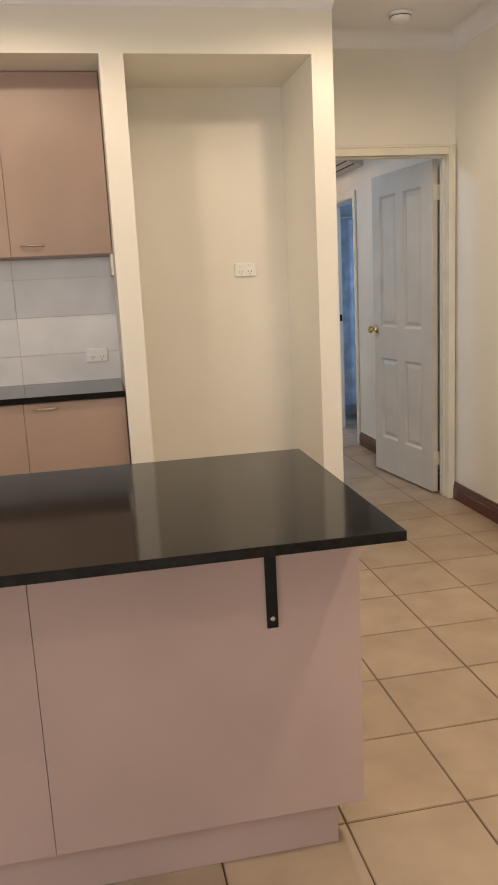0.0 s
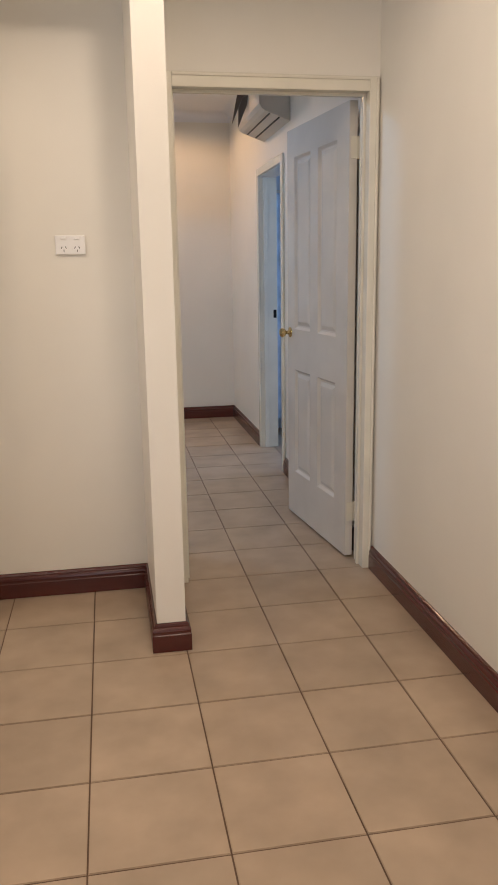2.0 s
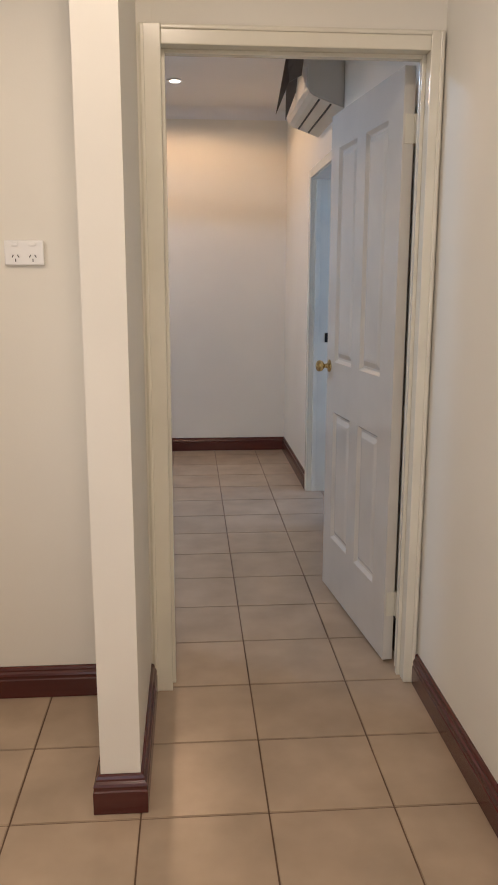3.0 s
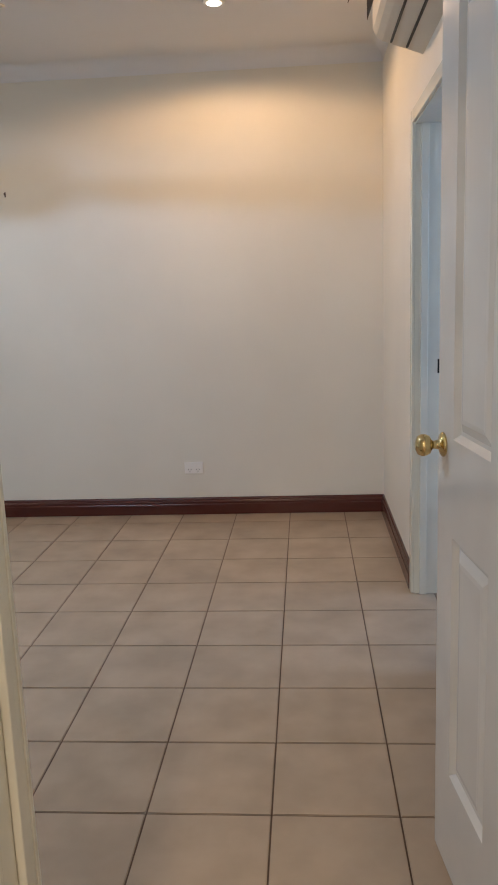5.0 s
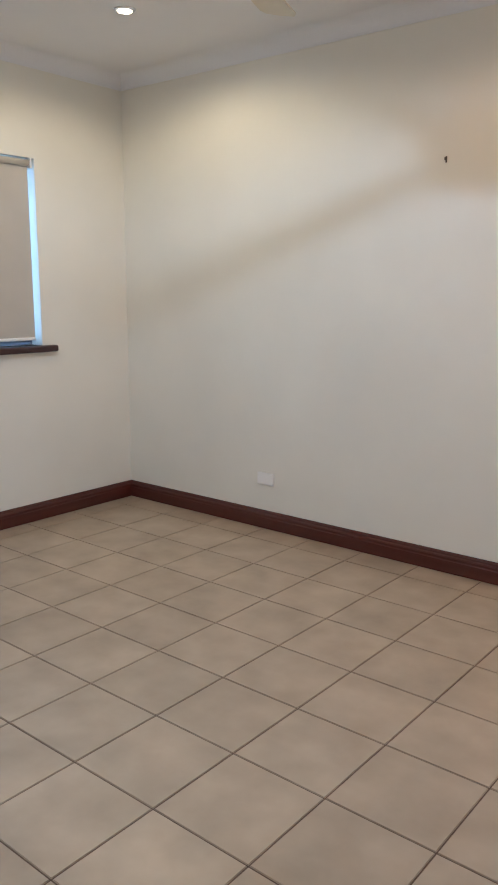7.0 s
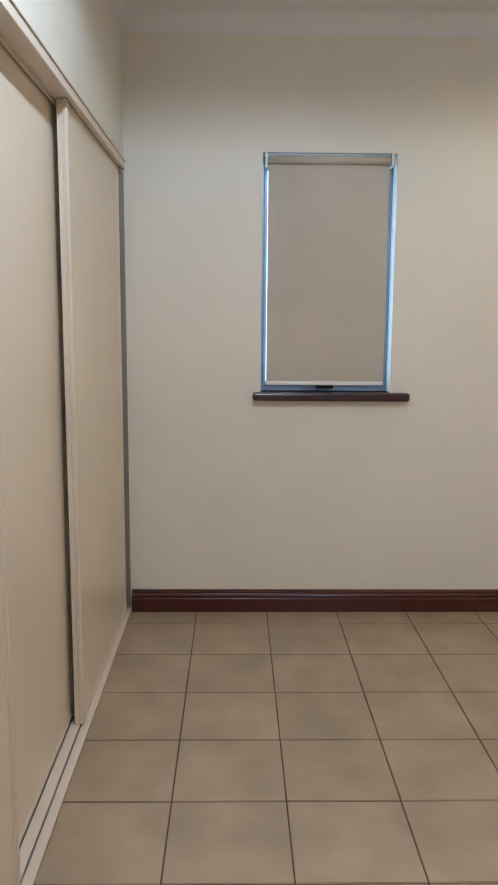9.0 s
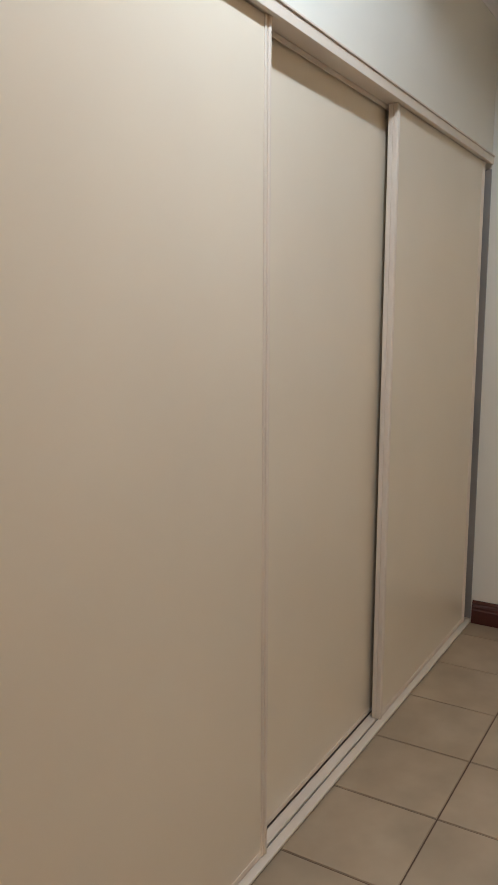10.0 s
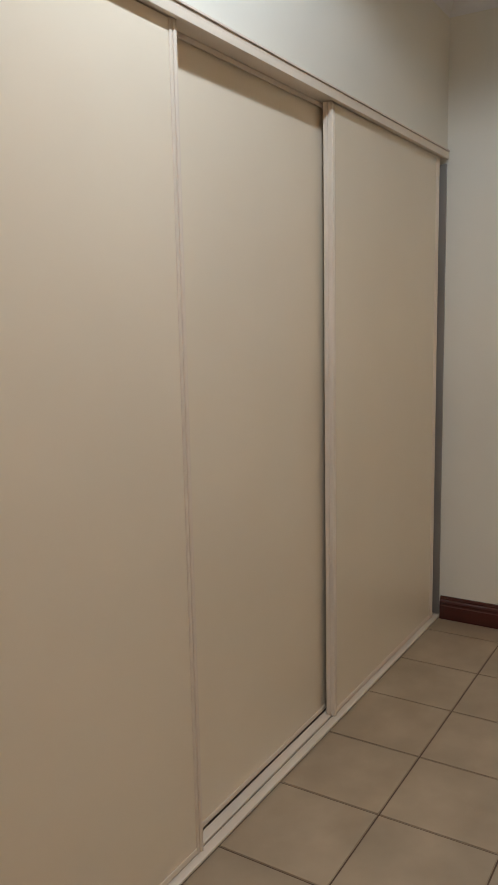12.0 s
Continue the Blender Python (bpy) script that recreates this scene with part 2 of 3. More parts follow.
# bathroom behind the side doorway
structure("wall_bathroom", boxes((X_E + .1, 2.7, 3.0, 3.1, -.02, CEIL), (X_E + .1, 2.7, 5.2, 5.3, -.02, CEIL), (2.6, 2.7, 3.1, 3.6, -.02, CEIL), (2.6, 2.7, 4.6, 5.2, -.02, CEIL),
          (2.6, 2.7, 3.6, 4.6, -.02, 1.1), (2.6, 2.7, 3.6, 4.6, 2.1, CEIL)), M_BATH, "pale tiled bathroom wall, bluish daylight tinted into its colour")
structure("floor", one(-4.9, 2.9, -5.4, 6.1, -.14, -.003), M_GROUT, "concrete slab with brown grout under the tiles")
structure("ceiling", one(-4.9, 2.9, -5.4, 6.1, CEIL, CEIL + .1), M_CEIL, "white painted plasterboard ceiling")
structure("ground", one(-300, 300, -300, 300, -.3, -.2), M_GROUND, "dry ground outside the house")

# cornices
COVE = [(0, 2.578)] + [(0.002 + 0.08 * (1 - math.cos(a)), 2.579 + 0.080 * math.sin(a)) for a in [k * math.pi / 20 for k in range(11)]] + [(0, 2.66)]
for p, q, out, mi in [((X_W, Y_N), (X_E, Y_N), (0, -1), (-1, -1)), ((X_E, Y_N), (X_E, 2.08), (-1, 0), (-1, -1)), ((X_W, 2.682), (X_W, Y_N), (1, 0), (-1, -1)), ((X_W, 2.682), (-.46, 2.682), (0, 1), (-1, 1)),
                      ((-.46, 2.682), (-.46, 2.08), (1, 0), (1, -1)), ((-.46, 2.08), (X_E, 2.08), (0, 1), (-1, -1)),
                      ((0, 1.988), (X_E, 1.988), (0, -1), (-1, -1)), ((X_E, 1.988), (X_E, -5.1), (-1, 0), (-1, -1)), ((0, 1.988), (0, 1.372), (1, 0), (-1, 1)), ((0, 1.372), (-4.6, 1.372), (0, -1), (1, -1))]:
    structure("cornice", sweep(COVE, p, q, out, mi), M_CEIL, "white coved plaster cornice")

# skirting boards
SKIRT = [(0, 0.002), (0.019, 0.002), (0.019, 0.064), (0.0165, 0.068), (0.0165, 0.074), (0.018, 0.079), (0.016, 0.086), (0.011, 0.092), (0.011, 0.097), (0.008, 0.104), (0.003, 0.107), (0, 0.107)]
for p, q, out, mi in [((X_W, Y_N), (X_E, Y_N), (0, -1), (-1, -1)), ((X_E, Y_N), (X_E, 4.566), (-1, 0), (-1, 0)), ((X_E, 3.715), (X_E, 2.1), (-1, 0), (0, 0)), ((X_W, 2.69), (X_W, Y_N), (1, 0), (0, -1)),
                      ((-.46, 2.682), (-.46, 2.08), (1, 0), (0, -1)),
                      ((X_E, 1.97), (X_E, -5.1), (-1, 0), (0, -1)), ((-.963, 1.978), (-.103, 1.978), (0, -1), (-1, -1)), ((-.103, 1.978), (-.103, 1.372), (-1, 0), (-1, 1)),
                      ((-.103, 1.372), (0, 1.372), (0, -1), (1, 1)), ((0, 1.372), (0, 1.965), (1, 0), (1, 0)), ((-.963, 1.372), (-.963, 1.978), (1, 0), (1, -1)),
                      ((-1.07, 1.372), (-.963, 1.372), (0, -1), (0, 1))]:
    structure("baseboard", sweep(SKIRT, p, q, out, mi), M_SKIRT_X if out[0] == 0 else M_SKIRT_Y, "dark red stained moulded timber skirting")

# ---- bedroom door: frame, architrave, leaf ----
ARCH = [(0, 0), (0.045, 0), (0.045, 0.006), (0.038, 0.012), (0.030, 0.014), (0.012, 0.018), (0.004, 0.018), (0, 0.014)]
frame_1 = tagged(link("door_frame", boxes((0.045, 0.068, 1.985, 2.084, .001, 2.05), (0.865, 0.885, 1.985, 2.084, .001, 2.05), (0.068, 0.865, 1.985, 2.084, 2.03, 2.05)), M_TRIM), "glossy cream painted timber door frame", kind="structure")
part("stop", boxes((0.068, 0.080, 2.025, 2.045, .001, 2.03), (0.853, 0.865, 2.025, 2.045, .001, 2.03), (0.080, 0.853, 2.025, 2.045, 2.018, 2.03), bevel=.002), M_TRIM, frame_1)


def architrave(parent, x0, x1, top, y, side, mat, wl=.045, wr=.045):
    """Stepped trim round an opening in a wall that faces along y."""
    for a, b, c, d in ((x0 - wl, x0 + .006, .001, top + .05), (x1 - .006, x1 + wr, .001, top + .05), (x0 + .006, x1 - .006, top - .006, top + .05)):
        bm = bmesh.new()
        ya, yb = sorted((y, y + side * .014))
        box(bm, a, b, ya, yb, c, d, bevel=.003)
        bead = (a + .004, a + .016) if a < x0 - .01 else (b - .016, b - .004)
        ya, yb = sorted((y, y + side * .021))
        if d - c > 1:
            box(bm, bead[0], bead[1], ya, yb, c, d - .004, bevel=.004)
        else:
            box(bm, a, b, ya, yb, d - .016, d - .004, bevel=.004)
        part("architrave", bm, mat, parent)


architrave(frame_1, .064, .869, 2.034, 1.985, -1, M_TRIM, .058, .036)
architrave(frame_1, .064, .869, 2.034, 2.084, 1, M_TRIM, .058, .036)


def panel_door(w, h, thick, panels):
    """A leaf standing in the xz plane from x = 0 to w, with moulded panels on both faces."""
    bm = bmesh.new()
    xs = sorted({0, w, *(v for p in panels for v in p[:2])})
    zs = sorted({0, h, *(v for p in panels for v in p[2:])})
    for side in (1, -1):
        y = side * thick / 2
        for xa, xb in zip(xs, xs[1:]):
            for za, zb in zip(zs, zs[1:]):
                if any(p[0] <= xa and xb <= p[1] and p[2] <= za and zb <= p[3] for p in panels):
                    continue
                bm.faces.new([bm.verts.new((x, y, z)) for x, z in ((xa, za), (xb, za), (xb, zb), (xa, zb))])
        for xa, xb, za, zb in panels:
            rings = []
            for inset, depth in ((0, 0), (.004, .004), (.012, .012), (.020, .013), (.040, .004), (.050, .003)):
                rings.append([bm.verts.new((x, y - side * depth, z)) for x, z in ((xa + inset, za + inset), (xb - inset, za + inset), (xb - inset, zb - inset), (xa + inset, zb - inset))])
            for a, b in zip(rings, rings[1:]):
                for k in range(4):
                    bm.faces.new((a[k], a[(k + 1) % 4], b[(k + 1) % 4], b[k]))
            bm.faces.new(rings[-1])
    t = thick / 2
    for c in (((0, -t, 0), (0, t, 0), (0, t, h), (0, -t, h)), ((w, -t, 0), (w, t, 0), (w, t, h), (w, -t, h)), ((0, -t, 0), (w, -t, 0), (w, t, 0), (0, t, 0)), ((0, -t, h), (w, -t, h), (w, t, h), (0, t, h))):
        bm.faces.new([bm.verts.new(p) for p in c])
    bmesh.ops.remove_doubles(bm, verts=bm.verts, dist=.0004)
    bmesh.ops.recalc_face_normals(bm, faces=bm.faces)
    return bm


door_1 = thing("door", "open glossy white four-panel timber door with brass knob", "door", (0.844, 2.121, .012), 96.5)
part("leaf", panel_door(.785, 2.012, .036, [(.132, .355, .245, .805), (.455, .678, .245, .805), (.132, .355, 1.018, 1.875), (.455, .678, 1.018, 1.875)]), M_DOOR, door_1)
KNOB = [(.030, 0), (.031, .004), (.026, .008), (.012, .012), (.010, .026), (.014, .031), (.023, .036), (.0275, .046), (.0275, .054), (.023, .063), (.012, .068), (.004, .069)]
for side in (1, -1):
    k = part("knob", lathe([(r * .88, side * h * .9) for r, h in KNOB], "y"), M_BRASS, door_1, "polished brass round knob")
    k.matrix_basis = pose(.745, side * .018, .996)
part("latch_plate", one(.7845, .7865, -.012, .012, .955, 1.025), M_BRASS, door_1)
for z in (.17, 1.78):
    part("hinge", boxes((-.004, -.001, -.018, .012, z, z + .09), (-.007, .005, -.030, -.018, z, z + .09), bevel=.001), M_TRIM, door_1, "painted steel butt hinge")

# side doorway to the bathroom
frame_2 = tagged(link("door_frame", boxes((X_E - .004, X_E + .122, 3.77, 3.79, .001, 2.03), (X_E - .004, X_E + .122, 4.51, 4.53, .001, 2.03), (X_E - .004, X_E + .122, 3.79, 4.51, 1.985, 2.03)), M_TRIM), "white painted timber door frame", kind="structure")
part("stop", boxes((X_E + .02, X_E + .05, 4.497, 4.51, .001, 2.01), (X_E + .02, X_E + .05, 3.79, 3.802, .001, 2.01), bevel=.002), M_TRIM, frame_2)
for a, b, c, d in ((3.72, 3.776, .001, 2.04), (4.516, 4.563, .001, 2.04), (3.776, 4.516, 1.99, 2.04)):
    part("architrave", boxes((X_E - .016, X_E - .001, a, b, c, d), bevel=.004), M_TRIM, frame_2)
part("strike_plate", one(X_E + .092, X_E + .115, 4.5075, 4.5095, .985, 1.045, bevel=.0005), M_BLACK, frame_2, "dark metal strike plate")

bath_door = thing("bathroom_door", "white panelled door standing open into the bathroom", "door", (X_E + .142, 3.765, .012), -12)
part("leaf", panel_door(.72, 2.0, .036, [(.1, .32, .27, .83), (.4, .62, .27, .83), (.1, .32, 1.04, 1.88), (.4, .62, 1.04, 1.88)]), M_DOOR, bath_door)
bath_curtain = thing("shower_curtain", "blue-grey shower curtain hanging from a rail", "curtain", (1.66, 4.88, 0))
bm = bmesh.new()
cols = []
for k in range(61):
    u = k / 60
    x, y = -.55 + 1.1 * u, .03 * math.sin(u * 44) + .01 * math.sin(u * 17)
    cols.append([bm.verts.new((x, y + .004 * s, z)) for s, z in ((1, .15), (1, 1.9), (-1, 1.9), (-1, .15))])
for a, b in zip(cols, cols[1:]):
    for k in range(4):
        bm.faces.new((a[k], b[k], b[(k + 1) % 4], a[(k + 1) % 4]))
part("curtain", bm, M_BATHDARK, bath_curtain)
part("rail", lathe([(.011, -.645), (.011, .939)], "x"), M_STEEL, bath_curtain, m=pose(0, 0, 1.92))

# ---- windows ----


def window(y0):
    w = thing("window", "small window with closed beige roller blind and dark sill", "window", (X_W, y0, 0), group="bedroom windows")
    d0, d1 = -.15, -.10
    part("window_frame", boxes((d0, d1, 0, .012, WZ0, WZ1), (d0, d1, WW - .012, WW, WZ0, WZ1), (d0, d1, .012, WW - .012, WZ0, WZ0 + .02), (d0, d1, .012, WW - .012, WZ1 - .03, WZ1), bevel=.002), M_FRAME, w, "grey aluminium window frame")
    sash = part("sash", boxes((d1 - .03, d1 + .010, .013, .026, WZ0 + .021, WZ1 - .031), (d1 - .03, d1 + .010, WW - .026, WW - .013, WZ0 + .021, WZ1 - .031), (d1 - .03, d1 + .010, .026, WW - .026, WZ0 + .021, WZ0 + .04), (d1 - .03, d1 + .010, .026, WW - .026, WZ1 - .055, WZ1 - .031), bevel=.002), M_FRAME, w)
    g = part("pane", one(d1 - .014, d1 - .010, .026, WW - .026, WZ0 + .04, WZ1 - .055), M_GLASS, sash)
    g.visible_shadow = False
    part("winder", boxes((d1 + .012, d1 + .045, .26, .34, WZ0 + .012, WZ0 + .03), (d1 + .02, d1 + .034, .17, .30, WZ0 + .03, WZ0 + .042), (d1 + .015, d1 + .05, .30, .325, WZ0 + .03, WZ0 + .05), bevel=.004), M_BLACK, w, "black window winder handle")
    part("window_sill", boxes((-.10, .045, -.037, WW + .085, WZ0 - .038, WZ0), bevel=.010), M_SILL, w, "dark stained bullnose timber sill")
    blind = part("roller_blind", one(-.030, -.0285, .026, WW - .028, WZ0 + .04, WZ1 - .03), M_BLIND, w, "beige fabric roller blind")
    part("roller", lathe([(.019, .026), (.019, WW - .028)], "y"), M_BLIND, blind, m=pose(-.022, 0, WZ1 - .025))
    part("bottom_rail", boxes((-.037, -.023, .026, WW - .028, WZ0 + .030, WZ0 + .048), bevel=.004), M_PLASTIC, blind)
    for y in (.012, WW - .027):
        part("bracket", boxes((-.05, .002, y, y + .010, WZ1 - .055, WZ1 - .001), bevel=.003), M_PLASTIC, blind, "white plastic blind bracket")
    return w


for y in WINS:
    window(y)

# ---- closet ----
closet = thing("sliding_closet", "built-in closet with three closed cream sliding doors", "closet", (0, 2.682, 0))
XL, XR = -0.57, X_W
head = part("head_track", boxes((XR, XL, -.006, .007, 2.024, 2.052), bevel=.0015), M_ALU, closet, "cream aluminium head track")
part("track_roof", boxes((XR, XL, -.115, -.0065, 2.030, 2.040)), M_ALU, head)
part("track_divider", boxes((XR, XL, -.059, -.055, 2.016, 2.0295), bevel=.001), M_ALU, head)
part("track_lip", boxes((XR, XL, .0005, .012, 2.0525, 2.058), bevel=.001), M_ALU, head)
# base is darker than the cream rails, to colour in the grooves' shade
track = part("floor_track", boxes((XR, XL, -.118, .002, .001, .004), bevel=.0005), M_SHADEALU, closet, "aluminium floor track with cream rails")
for a, b, z in ((-.024, .004, .013), (-.0625, -.030, .0135), (-.118, -.096, .014)):
    part("track_rail", boxes((XR, XL, a, b, .0045, z), bevel=.0025), M_ALU, track)


def upright(section, z0, z1):
    """A straight profile of (x, y) corners that stands from z0 to z1."""
    bm = bmesh.new()
    lo, hi = ([bm.verts.new((x, y, z)) for x, y in section] for z in (z0, z1))
    n = len(section)
    for k in range(n):
        bm.faces.new((lo[k], lo[(k + 1) % n], hi[(k + 1) % n], hi[k]))
    bm.faces.new(lo[::-1]), bm.faces.new(hi)
    bmesh.ops.recalc_face_normals(bm, faces=bm.faces)
    return bm


def slider(x0, x1, y):
    d = part("sliding_door", boxes((x0 + .014, x1 - .014, y - .008, y + .010, .030, 2.027)), M_CLOSET, closet, "cream melamine sliding door panel")
    for a, b in ((x0, x0 + .018), (x1 - .018, x1)):
        k = 1 if a == x0 else -1
        e = a if k > 0 else b
        section = [(0, -.016), (.018, -.016), (.018, .0115), (.016, .0135), (.0125, .0135), (.012, .0105), (.0095, .0105), (.009, .0135), (.006, .016), (.0025, .016), (0, .013), (0, .004), (.002, .003), (.002, -.001), (0, -.002)]
        part("stile", upright([(e + k * u * 1.45, y + v) for u, v in section], .016, 2.028), M_ALU, d)
    part("rail", boxes((x0 + .018, x1 - .018, y - .012, y + .012, .016, .034), bevel=.003), M_ALU, d)


slider(-1.618, -.612, -.029)
slider(-2.49, -1.57, -.076)
slider(-3.436, -2.405, -.029)
# the right channel's grey carries the shade of the end recess
part("end_channel", boxes((XR + .001, XR + .010, -.09, .002, .02, 2.003), (XR + .010, XR + .056, -.05, -.044, .02, 2.003), bevel=.0015), M_SHADEALU, closet, "aluminium end channel, grey with the shade of the recess")
part("end_channel", boxes((XL - .018, XL - .001, -.09, .002, .02, 2.003), bevel=.0015), M_ALU, closet)

# ---- air conditioner above the bathroom doorway ----
ac = thing("air_conditioner", "off-white wall-mounted split air conditioner with open brown flaps", "air conditioner", (X_E, 3.55, 0))
prof = [(0, 2.196), (.150, 2.250), (.172, 2.266), (.184, 2.292), (.186, 2.34), (.183, 2.45), (.16, 2.476), (0, 2.48)]
bm = bmesh.new()
ends = [[bm.verts.new((-u, y, z)) for u, z in prof] for y in (0, .80)]
for k in range(len(prof)):
    bm.faces.new((ends[0][k], ends[0][(k + 1) % 8], ends[1][(k + 1) % 8], ends[1][k]))
bm.faces.new(ends[0]), bm.faces.new(ends[1][::-1])
bmesh.ops.recalc_face_normals(bm, faces=bm.faces)
bmesh.ops.bevel(bm, geom=[e for e in bm.edges if abs(e.verts[0].co.y - e.verts[1].co.y) < .01], offset=.006, segments=2, affect="EDGES")
part("casing", bm, M_AC, ac)
for a, za, b, zb in ((.058, 2.217, .066, 2.220), (.116, 2.238, .124, 2.241)):
    part("air_slot", boxes((-b, -a, .03, .77, za - .003, zb + .006)), M_SLOT, ac)


def flap(outline):
    """A thin hanging plate from (x, y, z) corners."""
    bm = bmesh.new()
    lo = [bm.verts.new(p) for p in outline]
    hi = [bm.verts.new((x + .002, y + .007, z)) for x, y, z in outline]
    bm.faces.new(lo), bm.faces.new(hi[::-1])
    n = len(outline)
    for k in range(n):
        bm.faces.new((lo[k], lo[(k + 1) % n], hi[(k + 1) % n], hi[k]))
    bmesh.ops.recalc_face_normals(bm, faces=bm.faces)
    return bm


part("flap", flap([(-.186, .10, 2.47), (-.262, .13, 2.52), (-.278, .20, 2.40), (-.308, .27, 2.215), (-.248, .22, 2.36), (-.192, .16, 2.38)]), M_FLAP, ac, "dark brown hanging flap")
part("flap", flap([(-.184, .34, 2.45), (-.235, .37, 2.48), (-.236, .44, 2.36), (-.230, .50, 2.235), (-.200, .44, 2.32), (-.186, .40, 2.36)]), M_FLAP, ac, "dark brown hanging flap")

# ---- ceiling fan ----
fan = thing("ceiling_fan", "cream three-blade ceiling fan hanging at rest", "ceiling fan", (-1.30, 4.25, 0))
part("canopy", lathe([(.062, 2.659), (.060, 2.63), (.035, 2.605), (.014, 2.60)]), M_PLASTIC, fan)
part("rod", lathe([(.012, 2.61), (.012, 2.44)]), M_PLASTIC, fan)
part("motor", lathe([(.03, 2.455), (.085, 2.445), (.105, 2.42), (.105, 2.37), (.08, 2.345), (.03, 2.338)]), M_PLASTIC, fan)
bm = bmesh.new()
outline = [(.12, -.045), (.30, -.062), (.66, -.07), (.69, -.055), (.70, 0), (.69, .055), (.66, .07), (.30, .062), (.12, .045)]
lo = [bm.verts.new((x, y, y * .2)) for x, y in outline]
hi = [bm.verts.new((x, y, y * .2 + .007)) for x, y in outline]
bm.faces.new(lo[::-1]), bm.faces.new(hi)
for k in range(len(outline)):
    j = (k + 1) % len(outline)
    bm.faces.new((lo[k], lo[j], hi[j], hi[k]))
blade = part("blade", bm, M_FAN, fan, m=pose(0, 0, 2.385, 0, 0, 110))
part("blade_arm", boxes((.09, .22, -.015, .015, -.006, .0), bevel=.002), M_PLASTIC, blade)
for k in (1, 2):
    b = blade.copy()
    scene.collection.objects.link(b)
    b.matrix_basis = pose(0, 0, 2.385, 0, 0, 110 + 120 * k)
    c = blade.children[0].copy()
    scene.collection.objects.link(c)
    c.parent = b

# ---- downlights, smoke alarm, hook ----
# the two added living-room fills get the same fitting as the others
for x, y, power, color, blend in DOWNLIGHTS:
    d = thing("downlight", "round white recessed ceiling downlight, switched on", "downlight", (x, y, CEIL), group="ceiling downlights")
    bm = lathe([(.034, -.0035), (.036, -.008), (.048, -.006), (.052, -.001)])
    part("rim", bm, M_PLASTIC, d)
    part("bulb", lathe([(.031, -.010), (.032, -.0085)]), M_LAMP, d, "glowing bulb face")

alarm = thing("smoke_alarm", "round white plastic smoke alarm on the ceiling", "smoke alarm", (.45, 1.66, CEIL))
part("base", lathe([(.062, -.001), (.062, -.012), (.056, -.014)]), M_PLASTIC, alarm)
part("cover", lathe([(.054, -.014), (.054, -.030), (.045, -.040), (.020, -.043), (.004, -.043)]), M_PLASTIC, alarm)
part("vent", lathe([(.0545, -.019), (.0545, -.022)]), M_SLOT, alarm)
hook = thing("wall_hook", "small dark metal hook screwed into the wall", "hook", (-1.294, Y_N, 1.965))
part("plate", boxes((-.004, .004, -.004, -.001, -.014, .014), bevel=.001), M_FLAP, hook)
part("peg", boxes((-.003, .003, -.014, -.004, -.004, .002), (-.003, .003, -.017, -.013, -.004, .009), bevel=.001), M_FLAP, hook)

# ---- sockets ----


def socket(x, y, z, wide=.115, high=.072, switches=2):
    """A wall plate that faces -y, its lower left corner at x, z."""
    s = thing("power_socket", "white plastic double power socket on the wall" if switches == 2 else "white plastic blank wall plate", "socket", (x, y, z), group="power sockets")
    part("plate", boxes((0, wide, -.013, -.001, 0, high), bevel=.003), M_PLASTIC, s)
    if switches < 2:
        return s
    for k in range(switches):
        cx = wide * (.28 + .44 * k)
        part("switch", boxes((cx - .010, cx + .010, -.017, -.013, high - .017, high - .006), bevel=.002), M_PLASTIC, s)
        bm = bmesh.new()
        for dx, dz, t in ((-.008, .026, 30), (.008, .026, -30), (0, .014, 0)):
            n0 = len(bm.verts)
            r = bmesh.ops.create_cube(bm, size=1)
            bmesh.ops.transform(bm, matrix=pose(cx + dx, -.0132, dz, 0, t, 0) @ Matrix.Diagonal((.0025, .0012, .009, 1)), verts=r["verts"])
        part("slots", bm, M_SLOT, s)
    return s


socket(-.403, 1.978, 1.407)
socket(-.312, Y_N, .262)
socket(-2.384, Y_N, .262, .118, .072, 0)
socket(-1.247, 1.968, .992)

# ---- kitchen along the wall ----


def handle(parent, x0, x1, y, z):
    bm = bmesh.new()
    rings = []
    for k in range(13):
        u = k / 12
        p = Vector((x0 + (x1 - x0) * u, y - .026 * math.sin(math.pi * u) ** .5, z))
        rings.append([bm.verts.new(p + Vector((0, .005 * math.cos(a), .005 * math.sin(a)))) for a in [j * math.pi / 4 for j in range(8)]])
    for a, b in zip(rings, rings[1:]):
        for j in range(8):
            bm.faces.new((a[j], a[(j + 1) % 8], b[(j + 1) % 8], b[j])).smooth = True
    part("handle", bm, M_STEEL, parent, "curved satin steel handle")


def unit(name, label, x0, x1, y0, y1, z0, z1, split, hz, kick=0.0):
    u = thing(name, label, "cabinet")
    part("body", boxes((x0, x1, y0 + .02, y1, z0 + kick, z1)), M_LAMINATE, u)
    if kick:
        part("kickboard", boxes((x0, x1, y0 + .07, y0 + .085, .001, kick)), M_LAMINATE, u)
    for a, b in split:
        d = part("door", boxes((a + .0008, b - .0008, y0, y0 + .0185, z0 + kick + .002, z1 - .002), bevel=.002), M_LAMINATE, u)
        handle(d, a + .045, a + .16, y0, hz)
    return u


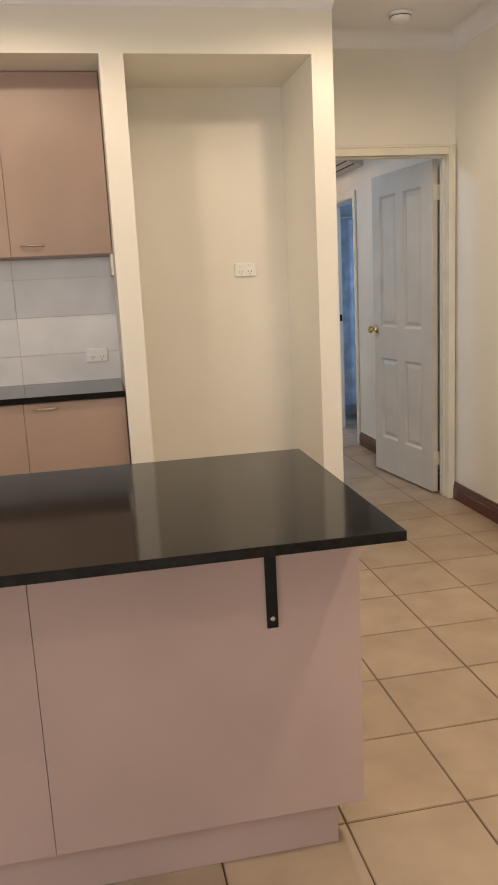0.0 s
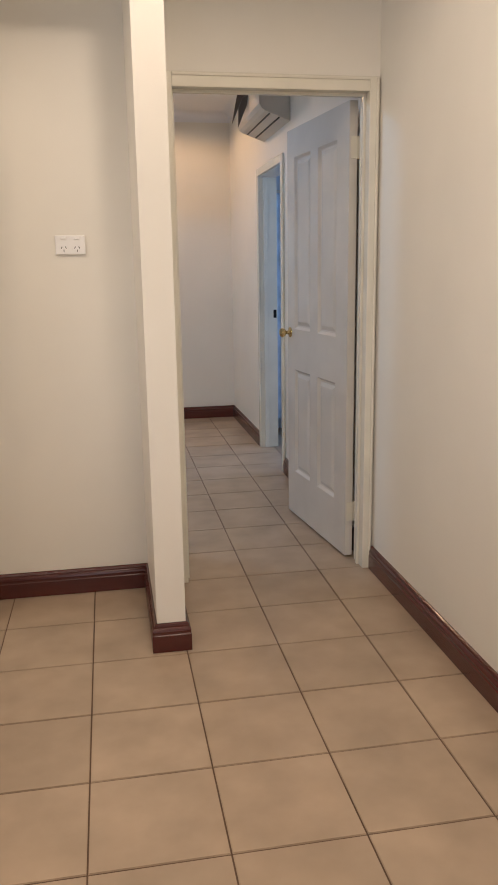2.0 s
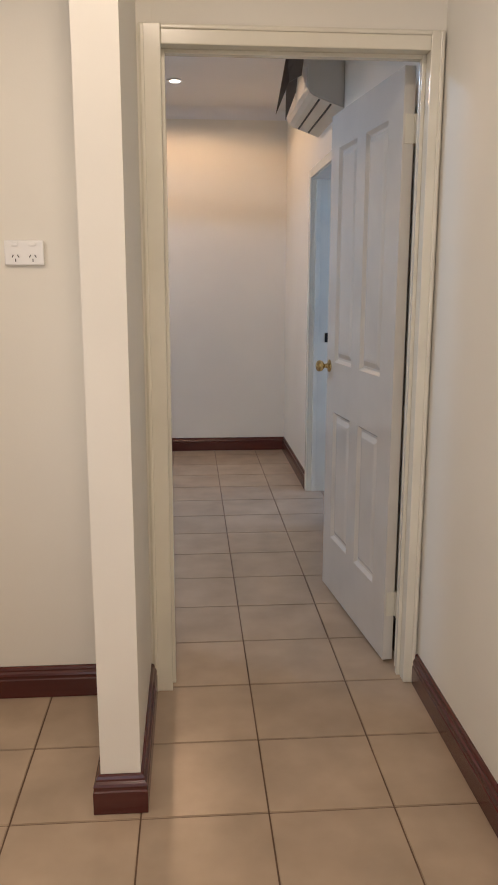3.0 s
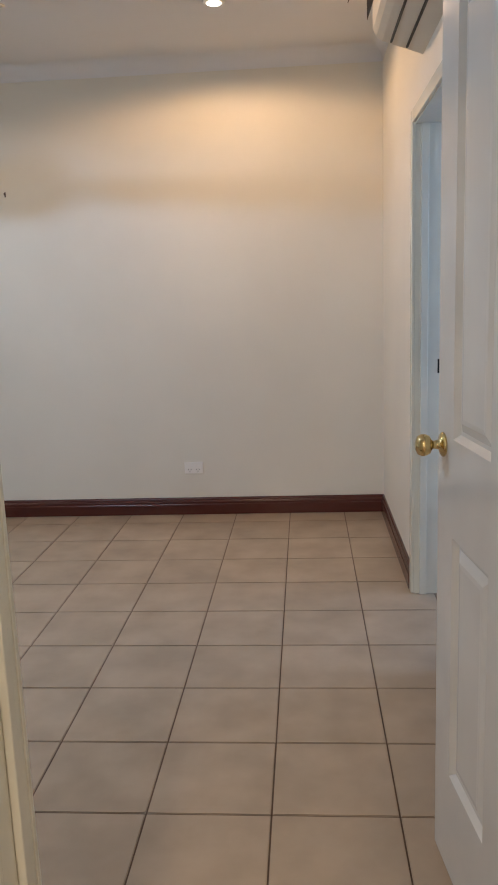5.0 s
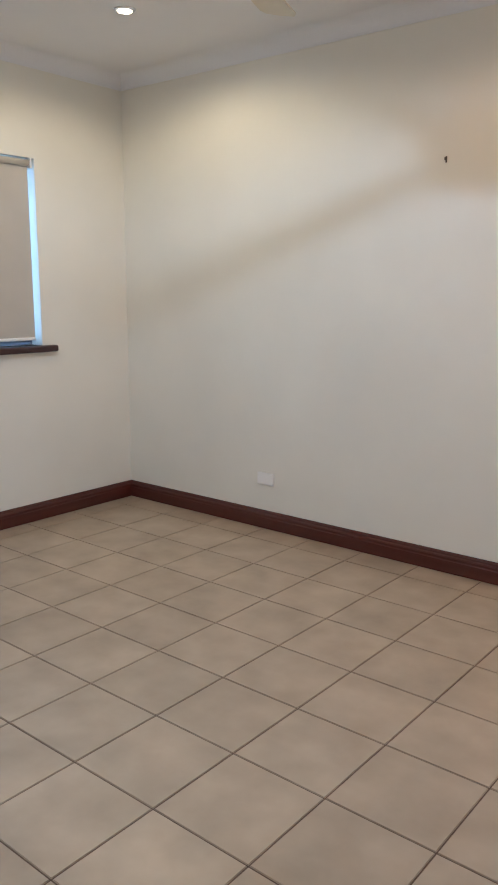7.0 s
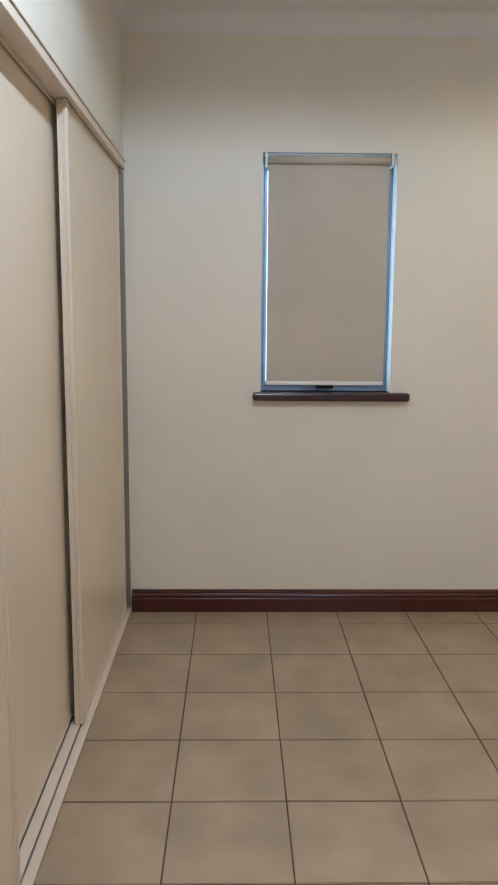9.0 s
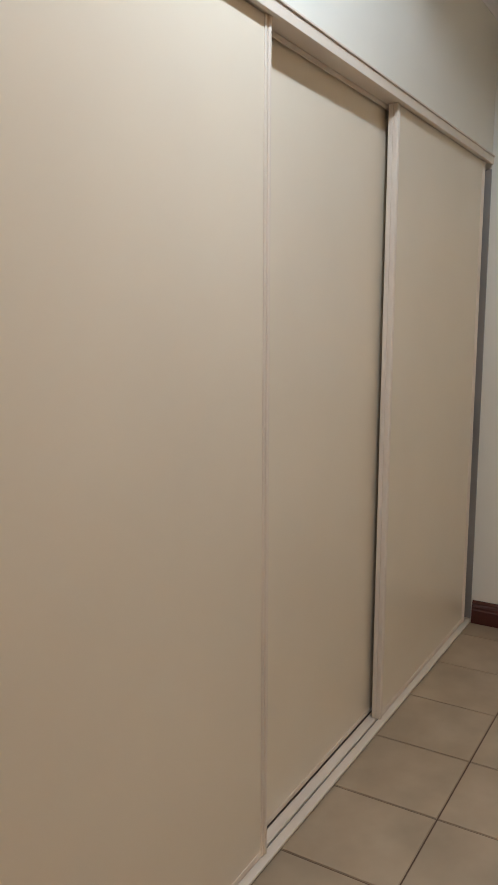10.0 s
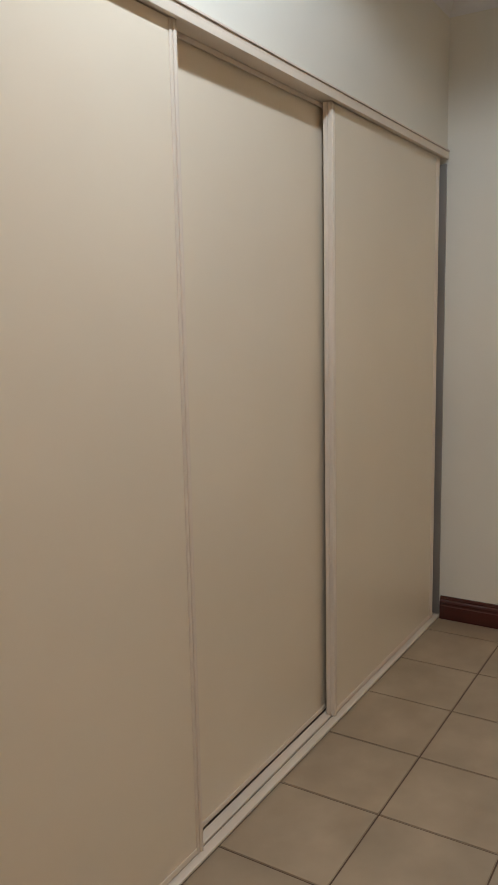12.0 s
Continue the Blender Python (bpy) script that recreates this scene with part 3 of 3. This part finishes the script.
unit("wall_cabinet", "taupe laminate wall cabinet with steel handles", -2.05, -1.0725, 1.65, 1.968, 1.545, 2.386, [(-1.555, -1.074), (-2.05, -1.555)], 1.597)
unit("wall_cabinet", "taupe laminate wall cabinet with steel handles", -3.03, -2.053, 1.65, 1.968, 1.545, 2.386, [(-2.54, -2.053), (-3.03, -2.54)], 1.597)
unit("base_cabinet", "taupe laminate base cabinet with steel handles", -2.04, -1.073, 1.43, 1.968, 0, .862, [(-1.555, -1.076), (-2.04, -1.555)], .832, .12)
unit("base_cabinet", "taupe laminate base cabinet with steel handles", -3.03, -2.043, 1.43, 1.968, 0, .862, [(-2.54, -2.043), (-3.03, -2.54)], .832, .12)
tagged(link("kitchen_benchtop", boxes((-3.05, -1.074, 1.405, 1.970, .864, .893), bevel=.002), M_STONE), "polished black stone kitchen benchtop", "benchtop")
side = tagged(link("wall_side_panel", boxes((-1.084, -1.0715, 1.62, 1.968, 1.44, 1.543), bevel=.001), M_WALL), "cream filler panel beside the wall cabinet", kind="structure")
splash = tagged(link("backsplash", one(-3.05, -1.0705, 1.970, 1.9775, .894, 1.545), material("white_grout", (.62, .60, .59), .8)), "white tiled kitchen backsplash", kind="structure")

# ---- island bench ----
island = thing("kitchen_island", "mauve laminate kitchen island with recessed kickboard", "kitchen island")
part("body", boxes((-2.9, -.668, -.742, -.205, .13, .8615)), M_PANEL, island)
part("front_panel", boxes((-1.3752, -.648, -.765, -.7425, .131, .862), bevel=.0015), M_PANEL, island)
part("front_panel", boxes((-2.14, -1.3762, -.765, -.7425, .131, .862), bevel=.0015), M_PANEL, island)
part("front_panel", boxes((-2.9, -2.144, -.765, -.7425, .131, .862), bevel=.0015), M_PANEL, island)
part("end_panel", boxes((-.6675, -.648, -.742, -.19, .131, .862), bevel=.0015), M_PANEL, island)
part("kickboard", boxes((-2.85, -.705, -.725, -.25, .001, .13)), M_PANEL, island)
tagged(link("island_benchtop", boxes((-2.95, -.627, -.994, -.178, .8635, .885), bevel=.002), M_STONE), "polished black stone island benchtop with overhang", "benchtop")
for x in (-.8555, -2.0):
    br = thing("bench_bracket", "flat black steel bracket under the overhanging benchtop", "bracket", (x, -.765, 0), group="bench brackets")
    part("upright", boxes((-.013, .013, -.006, -.001, .612, .8625), bevel=.0015), M_BLACK, br)
    part("arm", boxes((-.013, .013, -.19, -.0065, .857, .8625), bevel=.0015), M_BLACK, br)
    for z in (.635, .80):
        part("screw", lathe([(.006, -.006), (.005, -.009), (.001, -.0095)], "y", 12), M_STEEL, br, m=pose(0, 0, z))

# ---- tiles of the backsplash and the floor, last ----
wt = boxes((-.2993, .2993, -.006, 0, -.0991, .0991), bevel=.0012)
me = bpy.data.meshes.new("wall_tile")
wt.to_mesh(me), wt.free()
me.materials.append(M_WTILE)
for r in range(4):
    for c in range(3):
        o = new("tile", me)
        o.parent = splash
        z = .945 + .2 * r
        zs = 1.0
        if r == 3:
            z, zs = 1.494, .50
        o.matrix_basis = pose(-1.29 - .6 * c, 1.970, z) @ Matrix.Diagonal((1, 1, zs, 1))
h = P / 2 - .0022
ft = boxes((-h, h, -h, h, -.006, 0))
bmesh.ops.bevel(ft, geom=[e for e in ft.edges if all(v.co.z > -.001 for v in e.verts)], offset=.0018, segments=2, affect="EDGES")
tile_mesh = bpy.data.meshes.new("floor_tile")
ft.to_mesh(tile_mesh), ft.free()
tile_mesh.materials.append(M_TILE)
floor = bpy.data.objects["floor"]
verts, faces = [], []
for i in range(-14, 8):
    for j in range(-16, 18):
        x, y = (i + .5) * P, (j + .5) * P
        near = (-1.35 < x < .95 and -1.7 < y < 2.1) or (-3.6 < x < .95 and 2.6 < y < 6) or (-.4 < x < .95 and 2.0 < y < 2.7)
        if near:
            o = new("tile", tile_mesh)
            o.parent = floor
            o.matrix_basis = pose(x, y, random.uniform(-.0004, .0004), 0, 0, random.choice((0, 90, 180, 270)))
        else:
            n = len(verts)
            for s, z in ((h, -.006), (h, -.0015), (h - .0018, 0)):
                verts += [(x - s, y - s, z), (x + s, y - s, z), (x + s, y + s, z), (x - s, y + s, z)]
            for a in (0, 4):
                faces += [(n + a + k, n + a + (k + 1) % 4, n + a + 4 + (k + 1) % 4, n + a + 4 + k) for k in range(4)]
            faces.append((n + 8, n + 9, n + 10, n + 11))
rest = bpy.data.meshes.new("tiles")
rest.from_pydata(verts, [], faces)
rest.materials.append(M_TILE_REST)
o = new("tiles", rest)
o.parent = floor
tagged(o, kind="stuff")
